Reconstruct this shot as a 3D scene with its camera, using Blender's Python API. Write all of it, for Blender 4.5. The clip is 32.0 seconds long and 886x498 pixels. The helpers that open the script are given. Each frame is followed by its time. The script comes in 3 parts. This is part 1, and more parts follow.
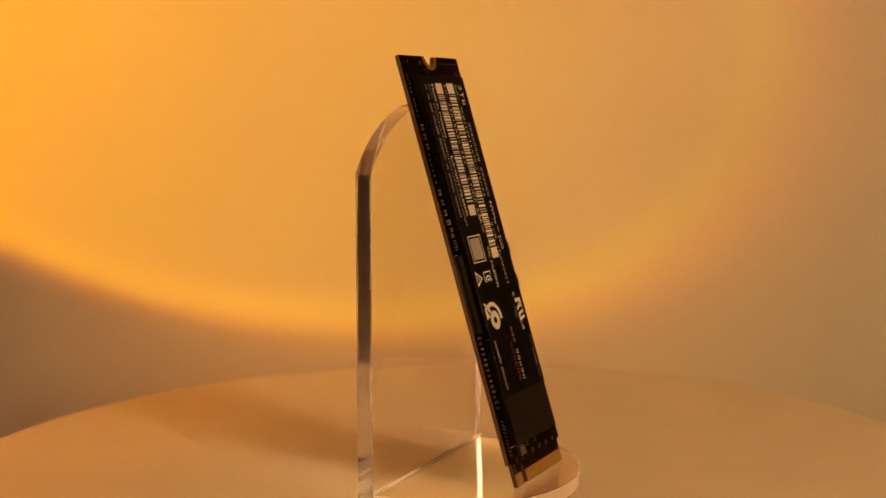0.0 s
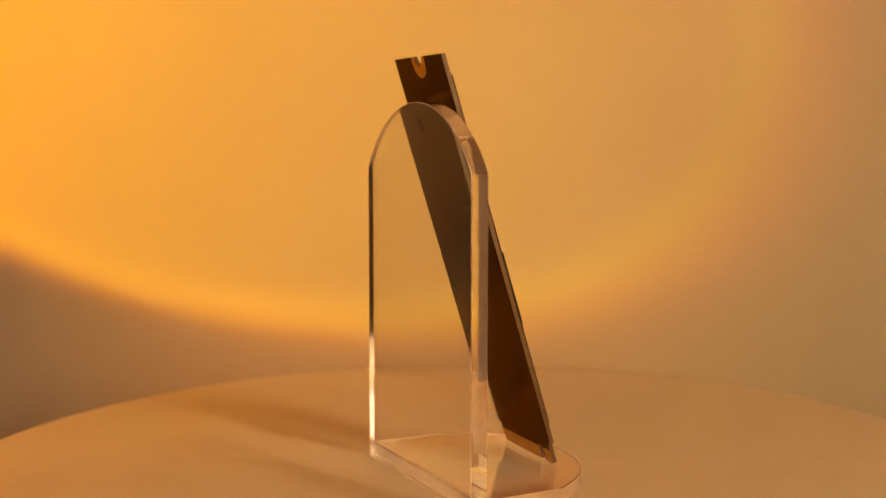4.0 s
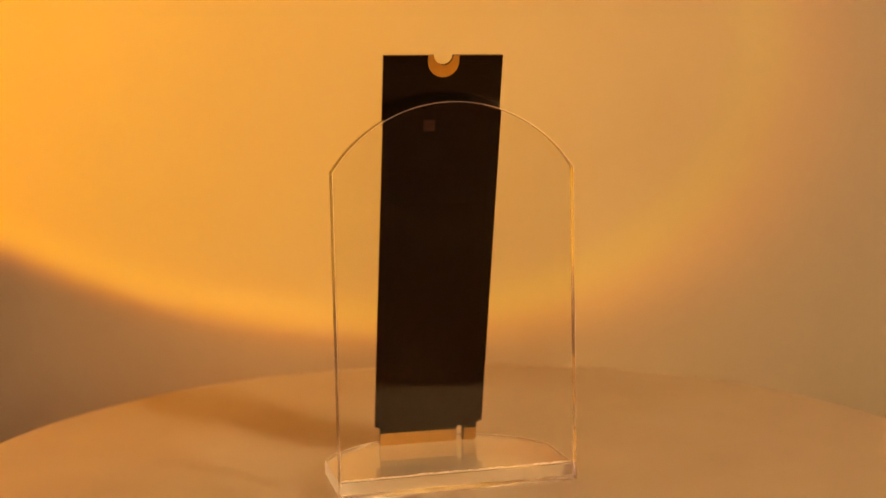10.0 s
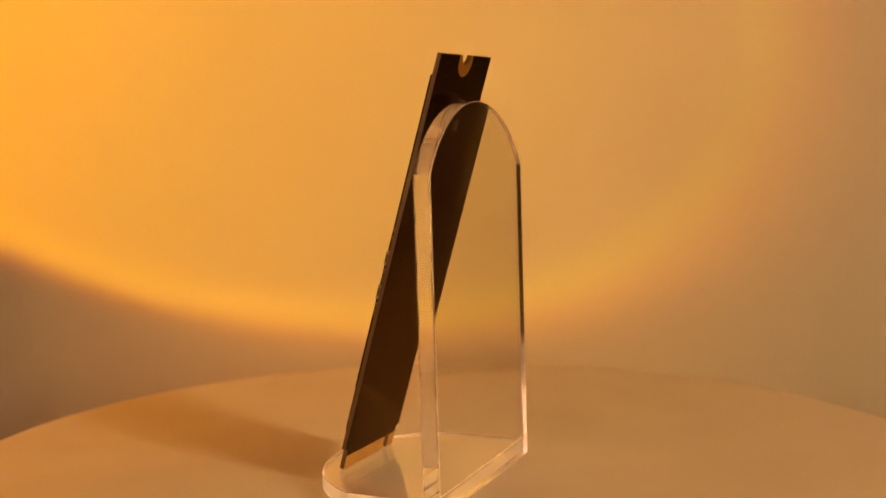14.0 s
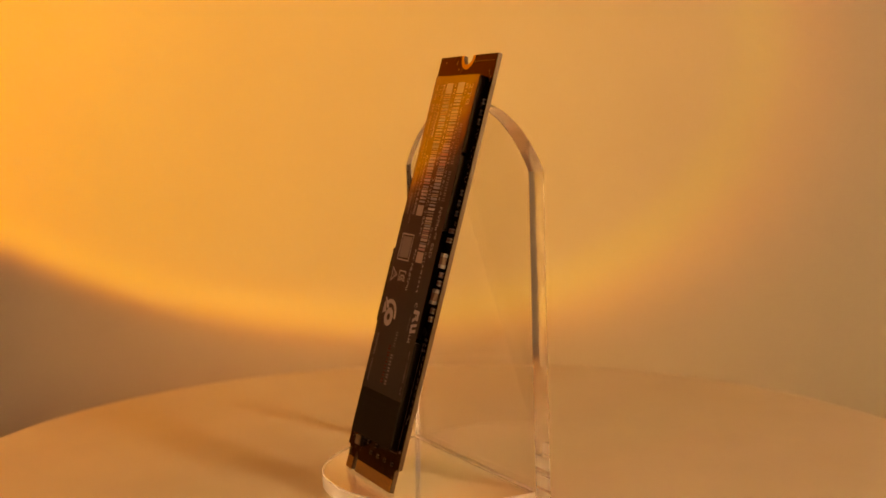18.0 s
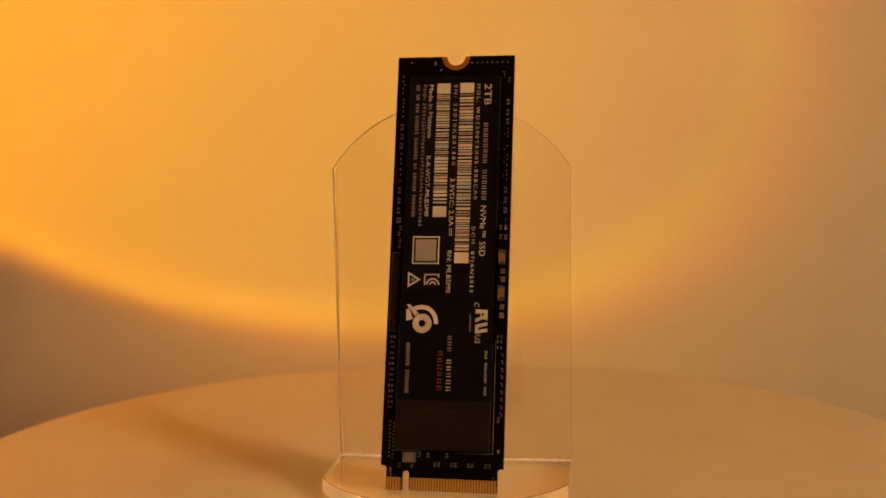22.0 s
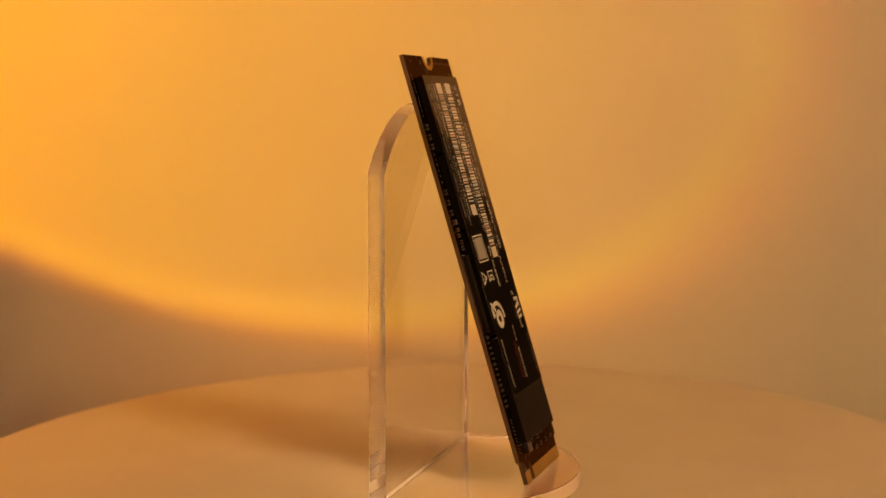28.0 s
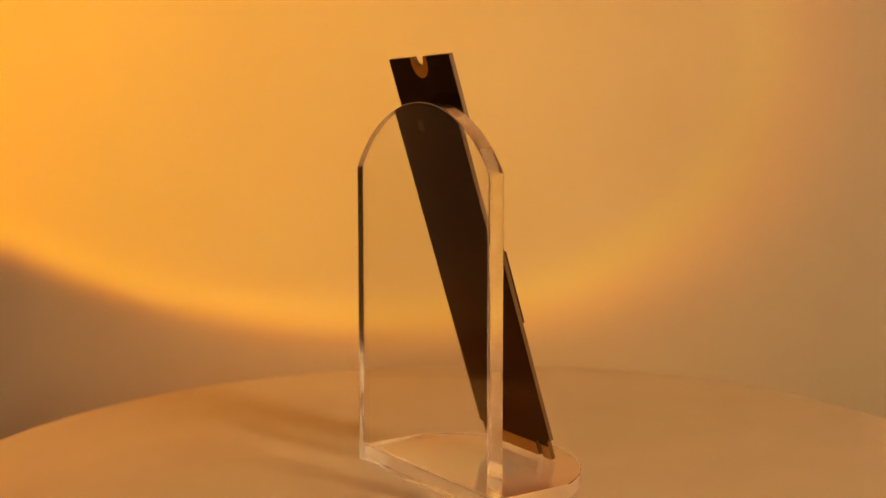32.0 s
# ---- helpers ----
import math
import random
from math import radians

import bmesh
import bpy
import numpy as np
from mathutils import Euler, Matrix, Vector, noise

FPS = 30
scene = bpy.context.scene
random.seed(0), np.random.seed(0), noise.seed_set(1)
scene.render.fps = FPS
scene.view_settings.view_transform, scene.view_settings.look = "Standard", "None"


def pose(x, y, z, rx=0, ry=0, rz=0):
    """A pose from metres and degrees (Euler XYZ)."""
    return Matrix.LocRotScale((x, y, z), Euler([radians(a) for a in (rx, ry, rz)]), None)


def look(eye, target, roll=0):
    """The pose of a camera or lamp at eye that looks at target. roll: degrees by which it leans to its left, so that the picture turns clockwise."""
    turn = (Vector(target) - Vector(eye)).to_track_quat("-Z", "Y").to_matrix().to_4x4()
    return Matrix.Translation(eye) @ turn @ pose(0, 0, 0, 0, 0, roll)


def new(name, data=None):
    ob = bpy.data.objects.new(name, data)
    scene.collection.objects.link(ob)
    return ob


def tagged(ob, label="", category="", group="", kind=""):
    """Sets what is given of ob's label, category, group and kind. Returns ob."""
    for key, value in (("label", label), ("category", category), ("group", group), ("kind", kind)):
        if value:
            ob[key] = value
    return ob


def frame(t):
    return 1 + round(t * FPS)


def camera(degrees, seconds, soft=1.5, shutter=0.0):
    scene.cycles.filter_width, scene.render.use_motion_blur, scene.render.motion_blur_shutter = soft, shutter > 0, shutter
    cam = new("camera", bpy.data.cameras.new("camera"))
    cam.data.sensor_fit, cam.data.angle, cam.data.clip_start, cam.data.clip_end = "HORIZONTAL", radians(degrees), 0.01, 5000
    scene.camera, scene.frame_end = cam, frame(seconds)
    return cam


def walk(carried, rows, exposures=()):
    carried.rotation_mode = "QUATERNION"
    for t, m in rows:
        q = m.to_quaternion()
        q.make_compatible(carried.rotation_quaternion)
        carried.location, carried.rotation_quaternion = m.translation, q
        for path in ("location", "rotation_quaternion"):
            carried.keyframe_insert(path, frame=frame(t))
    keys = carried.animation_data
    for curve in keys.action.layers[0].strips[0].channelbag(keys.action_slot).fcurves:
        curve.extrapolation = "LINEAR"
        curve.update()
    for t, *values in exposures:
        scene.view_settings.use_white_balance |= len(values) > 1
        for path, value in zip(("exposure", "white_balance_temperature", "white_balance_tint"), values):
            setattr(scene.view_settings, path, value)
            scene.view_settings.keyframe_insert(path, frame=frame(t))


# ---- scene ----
FOV = 39.89
cam = camera(FOV, 32.0, soft=1.6)
EYE = Vector((0.0, -0.22693, 0.06905))
AIM = EYE + Euler((radians(90 - 6.256), 0, radians(0.2407))).to_matrix() @ Vector((0, 0, -1))
VIEW = look(EYE, AIM, -0.896)
walk(cam, [(0.0, VIEW), (32.0, VIEW)], [(0.0, 0.0, 9400, 15), (32.0, 0.0, 9400, 15)])
cam.data.dof.use_dof, cam.data.dof.focus_distance, cam.data.dof.aperture_fstop = True, 0.222, 16.0

# ---------------------------------------------------------------- light
WALL_Y = 0.2
world = bpy.data.worlds.new("room_dark")
world.use_nodes = True
world.node_tree.nodes["Background"].inputs["Color"].default_value = (0.9, 0.75, 0.6, 1)
world.node_tree.nodes["Background"].inputs["Strength"].default_value = 0.01
scene.world = world

# sunset projector beside the turntable: a bare point of light behind a lens with the wall's disc of light painted in
# its colour
LAMP_AT = Vector((-0.30, -0.30, 0.50))
LENS_STEP = 0.1           # the lens lies parallel to the wall, at this share of the way from the lamp
data = bpy.data.lights.new("sunset_projector_beam", "SPOT")
data.color, data.energy, data.spot_size, data.spot_blend, data.shadow_soft_size = (1.0, 1.0, 1.0), 85.5, radians(48), 0.12, 0.0005
new("sunset_projector_beam", data).matrix_world = look(LAMP_AT, (-0.03, WALL_Y, 0.14))
scene.cycles.max_bounces, scene.cycles.transmission_bounces, scene.cycles.glossy_bounces = 32, 32, 12


# ---------------------------------------------------------------- materials
def material(name, color, rough=0.5, metal=0.0, spec=0.5):
    m = bpy.data.materials.new(name)
    m.use_nodes = True
    b = m.node_tree.nodes["Principled BSDF"]
    b.inputs["Base Color"].default_value = (*color, 1)
    b.inputs["Roughness"].default_value = rough
    b.inputs["Metallic"].default_value = metal
    b.inputs["Specular IOR Level"].default_value = spec
    return m


def vary(m, color2, scale, amount=0.5, bump=0.0, bump_scale=None, rough2=None, detail=4.0, bump_detail=3.0):
    """Mix a second colour in by noise, vary the gloss and add fine relief."""
    nt = m.node_tree
    b = nt.nodes["Principled BSDF"]
    tc = nt.nodes.new("ShaderNodeTexCoord")
    n = nt.nodes.new("ShaderNodeTexNoise")
    n.inputs["Scale"].default_value, n.inputs["Detail"].default_value = scale, detail
    nt.links.new(tc.outputs["Object"], n.inputs["Vector"])
    ramp = nt.nodes.new("ShaderNodeMapRange")
    ramp.inputs["From Min"].default_value, ramp.inputs["From Max"].default_value = 0.3, 0.7
    ramp.inputs["To Max"].default_value = amount
    nt.links.new(n.outputs["Fac"], ramp.inputs["Value"])
    mix = nt.nodes.new("ShaderNodeMix")
    mix.data_type = "RGBA"
    mix.inputs[6].default_value = b.inputs["Base Color"].default_value[:]
    mix.inputs[7].default_value = (*color2, 1)
    nt.links.new(ramp.outputs["Result"], mix.inputs[0])
    nt.links.new(mix.outputs[2], b.inputs["Base Color"])
    if rough2 is not None:
        r = nt.nodes.new("ShaderNodeMapRange")
        r.inputs["From Min"].default_value, r.inputs["From Max"].default_value = 0.3, 0.7
        r.inputs["To Min"].default_value, r.inputs["To Max"].default_value = b.inputs["Roughness"].default_value, rough2
        nt.links.new(n.outputs["Fac"], r.inputs["Value"])
        nt.links.new(r.outputs["Result"], b.inputs["Roughness"])
    if bump:
        n2 = nt.nodes.new("ShaderNodeTexNoise")
        n2.inputs["Scale"].default_value, n2.inputs["Detail"].default_value = bump_scale or scale, bump_detail
        nt.links.new(tc.outputs["Object"], n2.inputs["Vector"])
        bp = nt.nodes.new("ShaderNodeBump")
        bp.inputs["Strength"].default_value, bp.inputs["Distance"].default_value = 1.0, bump
        nt.links.new(n2.outputs["Fac"], bp.inputs["Height"])
        nt.links.new(bp.outputs["Normal"], b.inputs["Normal"])
    return m


def glow(name, color, strength):
    m = material(name, (0.6, 0.6, 0.6), 0.4)
    b = m.node_tree.nodes["Principled BSDF"]
    b.inputs["Emission Color"].default_value = (*color, 1)
    b.inputs["Emission Strength"].default_value = strength
    return m


def acrylic(name, rough, bump=0.0, stretch=(1, 1, 1), scale=300.0, clear=1.0):
    m = material(name, (0.985, 0.98, 0.965), rough)
    nt = m.node_tree
    b = nt.nodes["Principled BSDF"]
    b.inputs["Transmission Weight"].default_value = clear
    b.inputs["IOR"].default_value = 1.49
    if bump:
        tc, mp, n, bp = (nt.nodes.new("ShaderNode" + k) for k in ("TexCoord", "Mapping", "TexNoise", "Bump"))
        mp.inputs["Scale"].default_value = stretch
        n.inputs["Scale"].default_value, n.inputs["Detail"].default_value = scale, 3.0
        bp.inputs["Distance"].default_value = bump
        nt.links.new(tc.outputs["Object"], mp.inputs["Vector"])
        nt.links.new(mp.outputs["Vector"], n.inputs["Vector"])
        nt.links.new(n.outputs["Fac"], bp.inputs["Height"])
        nt.links.new(bp.outputs["Normal"], b.inputs["Normal"])
    return m


WALL = vary(material("wall_paint", (0.53, 0.505, 0.40), 0.85), (0.48, 0.455, 0.36), 9.0, 0.6, 0.0002, 700.0)
ROOM = vary(material("dim_room_paint", (0.30, 0.27, 0.24), 0.9), (0.25, 0.225, 0.20), 3.0, 0.6, 0.0004, 300.0)
DESK = vary(material("desk_wood", (0.36, 0.25, 0.155), 0.5), (0.28, 0.185, 0.11), 12.0, 0.7, 0.0002, 120.0)
TABLE = vary(material("turntable_white_plastic", (0.62, 0.595, 0.50), 0.42), (0.57, 0.545, 0.45), 45.0, 0.5, 0.00002, 2500.0, 0.55)
TABLE_SIDE = material("turntable_side_plastic", (0.72, 0.70, 0.66), 0.4)
CLEAR = acrylic("clear_acrylic", 0.0)
CLEAR_EDGE = acrylic("sawn_acrylic_edge", 0.08, 0.000015, (1, 1, 0.12), 900.0, 0.98)
CLEAR_BASE = acrylic("hazy_acrylic_edge", 0.5, 0.00003, (1, 1, 0.2), 900.0, 0.94)
ARRIS = acrylic("frosted_arris", 0.3, 0.00003, (1, 1, 0.3), 1200.0, 0.68)
GLUE = acrylic("dried_glue", 0.35, 0.00006, (1, 1, 1), 1500.0, 0.4)
GLUE_FILM = bpy.data.materials.new("hazy_glue_film")
GLUE_FILM.use_nodes = True
film_nodes, film_links = GLUE_FILM.node_tree.nodes, GLUE_FILM.node_tree.links
film_nodes.clear()
film_out, film_haze, film_both, film_clear, film_back, film_front = (film_nodes.new("ShaderNode" + k) for k in ("OutputMaterial", "MixShader", "MixShader", "BsdfTransparent", "BsdfTranslucent", "BsdfDiffuse"))
film_cloud, film_range = film_nodes.new("ShaderNodeTexNoise"), film_nodes.new("ShaderNodeMapRange")
film_cloud.inputs["Scale"].default_value = 400.0
film_range.inputs["To Min"].default_value, film_range.inputs["To Max"].default_value = 0.18, 0.42
film_back.inputs["Color"].default_value = film_front.inputs["Color"].default_value = (0.86, 0.83, 0.74, 1)
for a, b in ((film_cloud.outputs["Fac"], film_range.inputs["Value"]), (film_range.outputs["Result"], film_haze.inputs[0]), (film_back.outputs[0], film_both.inputs[1]), (film_front.outputs[0], film_both.inputs[2]),
             (film_clear.outputs[0], film_haze.inputs[1]), (film_both.outputs[0], film_haze.inputs[2]), (film_haze.outputs[0], film_out.inputs[0])):
    film_links.new(a, b)
MASK = vary(material("black_solder_mask", (0.017, 0.0108, 0.0058), 0.24, 0.86, 0.18), (0.023, 0.0145, 0.0076), 300.0, 0.6, 0.00001, 1500.0, 0.28)
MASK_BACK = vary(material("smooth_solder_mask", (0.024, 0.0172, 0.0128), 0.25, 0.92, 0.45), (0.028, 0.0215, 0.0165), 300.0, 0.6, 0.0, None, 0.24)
def projector_lens():
    """Lens of the sunset projector, the light it throws painted into its colour. One unit of its object space, times
    ten, is one metre on the wall:
    a clear orange disc with a bright yellow rim, crisp on one side and spread out on the other, and faint stray light
    round it."""
    m = bpy.data.materials.new("projector_lens_light")
    m.use_nodes = True
    nt = m.node_tree
    nt.nodes.clear()

    def node(kind, **props):
        n = nt.nodes.new("ShaderNode" + kind)
        for key, value in props.items():
            if key == "operation":
                n.operation = value
            elif key == "blend_type":
                n.data_type, n.blend_type = "RGBA", value
        return n

    def calc(op, a, b=None, c=None):
        n = node("Math", operation=op)
        for i, v in enumerate((a, b, c)):
            if isinstance(v, (int, float)):
                n.inputs[i].default_value = v
            elif v is not None:
                nt.links.new(v, n.inputs[i])
        return n.outputs[0]

    def ramp(value, stops, mode="B_SPLINE"):
        n = node("ValToRGB")
        n.color_ramp.interpolation = mode
        for i, (spot, tint) in enumerate(stops):
            e = n.color_ramp.elements[i] if i < 2 else n.color_ramp.elements.new(spot)
            e.position, e.color = spot, (*tint, 1)
        nt.links.new(value, n.inputs[0])
        return n.outputs[0]

    def blend(kind, a, b):
        n = node("Mix", blend_type=kind)
        n.inputs[0].default_value = 1.0
        nt.links.new(a, n.inputs[6])
        nt.links.new(b, n.inputs[7])
        return n.outputs[2]

    tc, split = node("TexCoord"), node("SeparateXYZ")
    nt.links.new(tc.outputs["Object"], split.inputs[0])
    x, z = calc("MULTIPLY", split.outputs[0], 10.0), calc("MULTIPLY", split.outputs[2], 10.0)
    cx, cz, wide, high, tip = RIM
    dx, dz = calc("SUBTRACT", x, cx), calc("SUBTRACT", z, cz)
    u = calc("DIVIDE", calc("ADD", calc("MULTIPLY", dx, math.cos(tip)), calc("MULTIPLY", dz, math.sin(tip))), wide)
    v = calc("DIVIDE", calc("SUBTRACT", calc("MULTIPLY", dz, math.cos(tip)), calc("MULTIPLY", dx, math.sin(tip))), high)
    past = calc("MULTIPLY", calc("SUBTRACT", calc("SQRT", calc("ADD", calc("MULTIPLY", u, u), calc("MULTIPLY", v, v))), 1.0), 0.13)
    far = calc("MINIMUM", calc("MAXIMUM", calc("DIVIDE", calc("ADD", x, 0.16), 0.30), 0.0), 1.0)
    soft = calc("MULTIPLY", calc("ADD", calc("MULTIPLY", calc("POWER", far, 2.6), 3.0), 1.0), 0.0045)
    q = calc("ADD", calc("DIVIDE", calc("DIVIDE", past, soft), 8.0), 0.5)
    # falloff across the disc, its rim and the stray light, all as lens colour
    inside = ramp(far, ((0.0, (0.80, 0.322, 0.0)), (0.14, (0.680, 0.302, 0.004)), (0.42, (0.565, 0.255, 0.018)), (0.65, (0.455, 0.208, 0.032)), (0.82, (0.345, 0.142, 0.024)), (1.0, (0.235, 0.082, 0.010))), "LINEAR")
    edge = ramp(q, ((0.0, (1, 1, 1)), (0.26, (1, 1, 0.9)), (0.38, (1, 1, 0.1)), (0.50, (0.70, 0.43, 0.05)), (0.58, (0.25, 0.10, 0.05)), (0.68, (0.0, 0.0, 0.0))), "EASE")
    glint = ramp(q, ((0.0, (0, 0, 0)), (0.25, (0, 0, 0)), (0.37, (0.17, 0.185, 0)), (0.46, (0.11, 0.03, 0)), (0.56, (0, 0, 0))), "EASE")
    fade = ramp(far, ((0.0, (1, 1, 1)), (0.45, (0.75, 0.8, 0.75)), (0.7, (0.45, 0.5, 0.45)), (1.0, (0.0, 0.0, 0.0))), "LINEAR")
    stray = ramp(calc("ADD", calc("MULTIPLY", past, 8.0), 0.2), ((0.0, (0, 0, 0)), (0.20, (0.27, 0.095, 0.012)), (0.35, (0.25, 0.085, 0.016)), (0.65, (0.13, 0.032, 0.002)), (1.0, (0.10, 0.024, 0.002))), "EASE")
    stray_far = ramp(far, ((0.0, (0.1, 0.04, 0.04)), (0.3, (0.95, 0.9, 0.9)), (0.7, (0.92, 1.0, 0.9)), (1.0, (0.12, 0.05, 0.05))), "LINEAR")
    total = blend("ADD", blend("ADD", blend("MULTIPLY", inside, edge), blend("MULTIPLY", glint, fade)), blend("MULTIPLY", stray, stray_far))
    # light painted stronger and redder towards low x
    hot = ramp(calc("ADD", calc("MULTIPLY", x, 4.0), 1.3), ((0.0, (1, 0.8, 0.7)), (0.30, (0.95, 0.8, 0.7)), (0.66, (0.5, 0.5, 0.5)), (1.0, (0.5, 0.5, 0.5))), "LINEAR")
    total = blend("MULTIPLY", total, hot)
    out, clear = node("OutputMaterial"), node("BsdfTransparent")
    nt.links.new(total, clear.inputs["Color"])
    nt.links.new(clear.outputs[0], out.inputs[0])
    return m


RIM = (-0.0653, 0.1236, 0.2013, 0.125, -0.272)      # the disc on the wall: centre, half axes, tip
LENS = projector_lens()
LENS_RIM = bpy.data.materials.new("clear_lens_body")
LENS_RIM.use_nodes = True
LENS_RIM.node_tree.nodes.clear()
LENS_RIM.node_tree.links.new(LENS_RIM.node_tree.nodes.new("ShaderNodeBsdfTransparent").outputs[0], LENS_RIM.node_tree.nodes.new("ShaderNodeOutputMaterial").inputs[0])
FIBRE = vary(material("fibreglass_edge", (0.12, 0.066, 0.025), 0.5), (0.075, 0.040, 0.016), 900.0, 0.7)
COPPER = vary(material("bare_copper", (0.72, 0.39, 0.10), 0.36, 0.9), (0.60, 0.31, 0.07), 700.0, 0.5)
GOLD = vary(material("gold_contact", (0.66, 0.38, 0.11), 0.45, 0.75), (0.60, 0.35, 0.11), 500.0, 0.5)
GAP = material("mask_between_contacts", (0.13, 0.072, 0.025), 0.5)
LABEL = vary(material("glossy_black_label", (0.046, 0.044, 0.042), 0.025, 0.89, 0.75), (0.051, 0.048, 0.046), 150.0, 0.5, 0.000045, 270.0, 0.05, bump_detail=2.0)
CHIP = vary(material("matte_chip_package", (0.0055, 0.0045, 0.004), 0.5, 0.0, 0.16), (0.008, 0.0065, 0.0058), 600.0, 0.6, 0.00001, 3000.0)
INK = vary(material("cream_label_print", (0.47, 0.45, 0.42), 0.06, 0.0, 1.0), (0.40, 0.38, 0.35), 900.0, 0.5)
INK_BAR = material("tinted_barcode_print", (0.48, 0.43, 0.37), 0.06, 0.0, 1.0)
bar_info, bar_ramp = INK_BAR.node_tree.nodes.new("ShaderNodeObjectInfo"), INK_BAR.node_tree.nodes.new("ShaderNodeValToRGB")
bar_ramp.color_ramp.interpolation = "CONSTANT"
for spot, tint in ((0.0, (0.47, 0.44, 0.39)), (0.34, (0.32, 0.35, 0.37)), (0.55, (0.42, 0.30, 0.27)), (0.72, (0.50, 0.44, 0.34)), (0.88, (0.36, 0.38, 0.37))):
    stop = bar_ramp.color_ramp.elements.new(spot) if spot else bar_ramp.color_ramp.elements[0]
    stop.color = (*tint, 1)
bar_ramp.color_ramp.elements.remove(bar_ramp.color_ramp.elements[-1])
INK_BAR.node_tree.links.new(bar_info.outputs["Random"], bar_ramp.inputs["Fac"])
INK_BAR.node_tree.links.new(bar_ramp.outputs["Color"], INK_BAR.node_tree.nodes["Principled BSDF"].inputs["Base Color"])
TRACE = material("trace_under_mask", (0.010, 0.0062, 0.0035), 0.32, 0.9, 0.2)
PALE_CAP = vary(material("pale_capacitor_top", (0.42, 0.34, 0.25), 0.3, 0.85), (0.34, 0.27, 0.19), 900.0, 0.5)
INK_GREY = material("grey_label_print", (0.27, 0.25, 0.23), 0.06, 0.0, 1.0)
INK_RED = material("red_label_print", (0.13, 0.026, 0.016), 0.08)
PAD_DULL = vary(material("pad_under_mask", (0.030, 0.010, 0.007), 0.45, 0.0, 0.2), (0.012, 0.006, 0.004), 1500.0, 0.8)
BACK_TRACE = material("faint_back_trace", (0.028, 0.018, 0.012), 0.3, 0.9, 0.4)
INK_DIM = material("faint_chip_marking", (0.0105, 0.0088, 0.0075), 0.5, 0.0, 0.16)
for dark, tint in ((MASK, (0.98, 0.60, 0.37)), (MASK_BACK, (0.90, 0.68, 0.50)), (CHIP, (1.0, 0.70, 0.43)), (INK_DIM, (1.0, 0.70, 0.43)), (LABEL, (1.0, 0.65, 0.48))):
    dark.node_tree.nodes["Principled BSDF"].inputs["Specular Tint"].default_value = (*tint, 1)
for socket, value in (("Coat Weight", 0.6), ("Coat Roughness", 0.03), ("Coat IOR", 1.5)):
    LABEL.node_tree.nodes["Principled BSDF"].inputs[socket].default_value = value
SILK = material("silkscreen_print", (0.13, 0.118, 0.10), 0.5)
SOLDER = vary(material("tinned_solder", (0.36, 0.335, 0.30), 0.30, 0.95), (0.24, 0.22, 0.20), 2500.0, 0.8)
PAD_DIM = material("dull_tinned_pad", (0.20, 0.175, 0.145), 0.42, 0.85)
CERAMIC = vary(material("tan_ceramic_capacitor", (0.16, 0.09, 0.055), 0.4), (0.11, 0.065, 0.04), 900.0, 0.5)
RESISTOR = material("black_resistor_body", (0.02, 0.018, 0.016), 0.4)
DUST = material("pale_dust", (0.45, 0.42, 0.37), 0.9)
HOUSING = vary(material("black_lamp_housing", (0.02, 0.02, 0.02), 0.5), (0.03, 0.03, 0.03), 60.0, 0.5)
# the board emits too, in place of the diodes' bloom and scattered light
BOARD_HAZE = glow("led_board_haze_glow", (1.0, 0.58, 0.36), 2.5)
# orange-red fill light, added overhead without a seen source
FILL_GLOW = glow("orange_fill_glow", (1.0, 0.17, 0.012), 7.2)
LED_WARM = glow("warm_led_lit", (0.96, 0.662, 0.355), 256.0)
LED_COOL = glow("cool_led_faint", (0.72, 0.56, 1.0), 7.0)
DIFFUSER = glow("frosted_diffuser_lit", (1.0, 0.58, 0.46), 9.0)
cloud, spots = DIFFUSER.node_tree.nodes.new("ShaderNodeMapRange"), DIFFUSER.node_tree.nodes.new("ShaderNodeTexNoise")      # the lamps behind show faintly
spots.inputs["Scale"].default_value, spots.inputs["Detail"].default_value = 55.0, 1.0
cloud.inputs["From Min"].default_value, cloud.inputs["From Max"].default_value, cloud.inputs["To Min"].default_value, cloud.inputs["To Max"].default_value = 0.3, 0.7, 6.4, 9.2
DIFFUSER.node_tree.links.new(spots.outputs["Fac"], cloud.inputs["Value"])
DIFFUSER.node_tree.links.new(cloud.outputs["Result"], DIFFUSER.node_tree.nodes["Principled BSDF"].inputs["Emission Strength"])


# ---------------------------------------------------------------- builders
def mesh_of(bm, name, mats, smooth=False):
    me = bpy.data.meshes.new(name)
    bmesh.ops.recalc_face_normals(bm, faces=bm.faces[:])
    bm.to_mesh(me)
    bm.free()
    for m in mats if isinstance(mats, (list, tuple)) else [mats]:
        me.materials.append(m)
    if smooth:
        for p in me.polygons:
            p.use_smooth = True
    return me


def part(name, bm, mat, parent=None, label="", at=None):
    ob = new(name, mesh_of(bm, name, mat) if isinstance(bm, bmesh.types.BMesh) else bm)
    if parent is not None:
        ob.parent = parent
    if at is not None:
        ob.matrix_basis = at
    return tagged(ob, label)


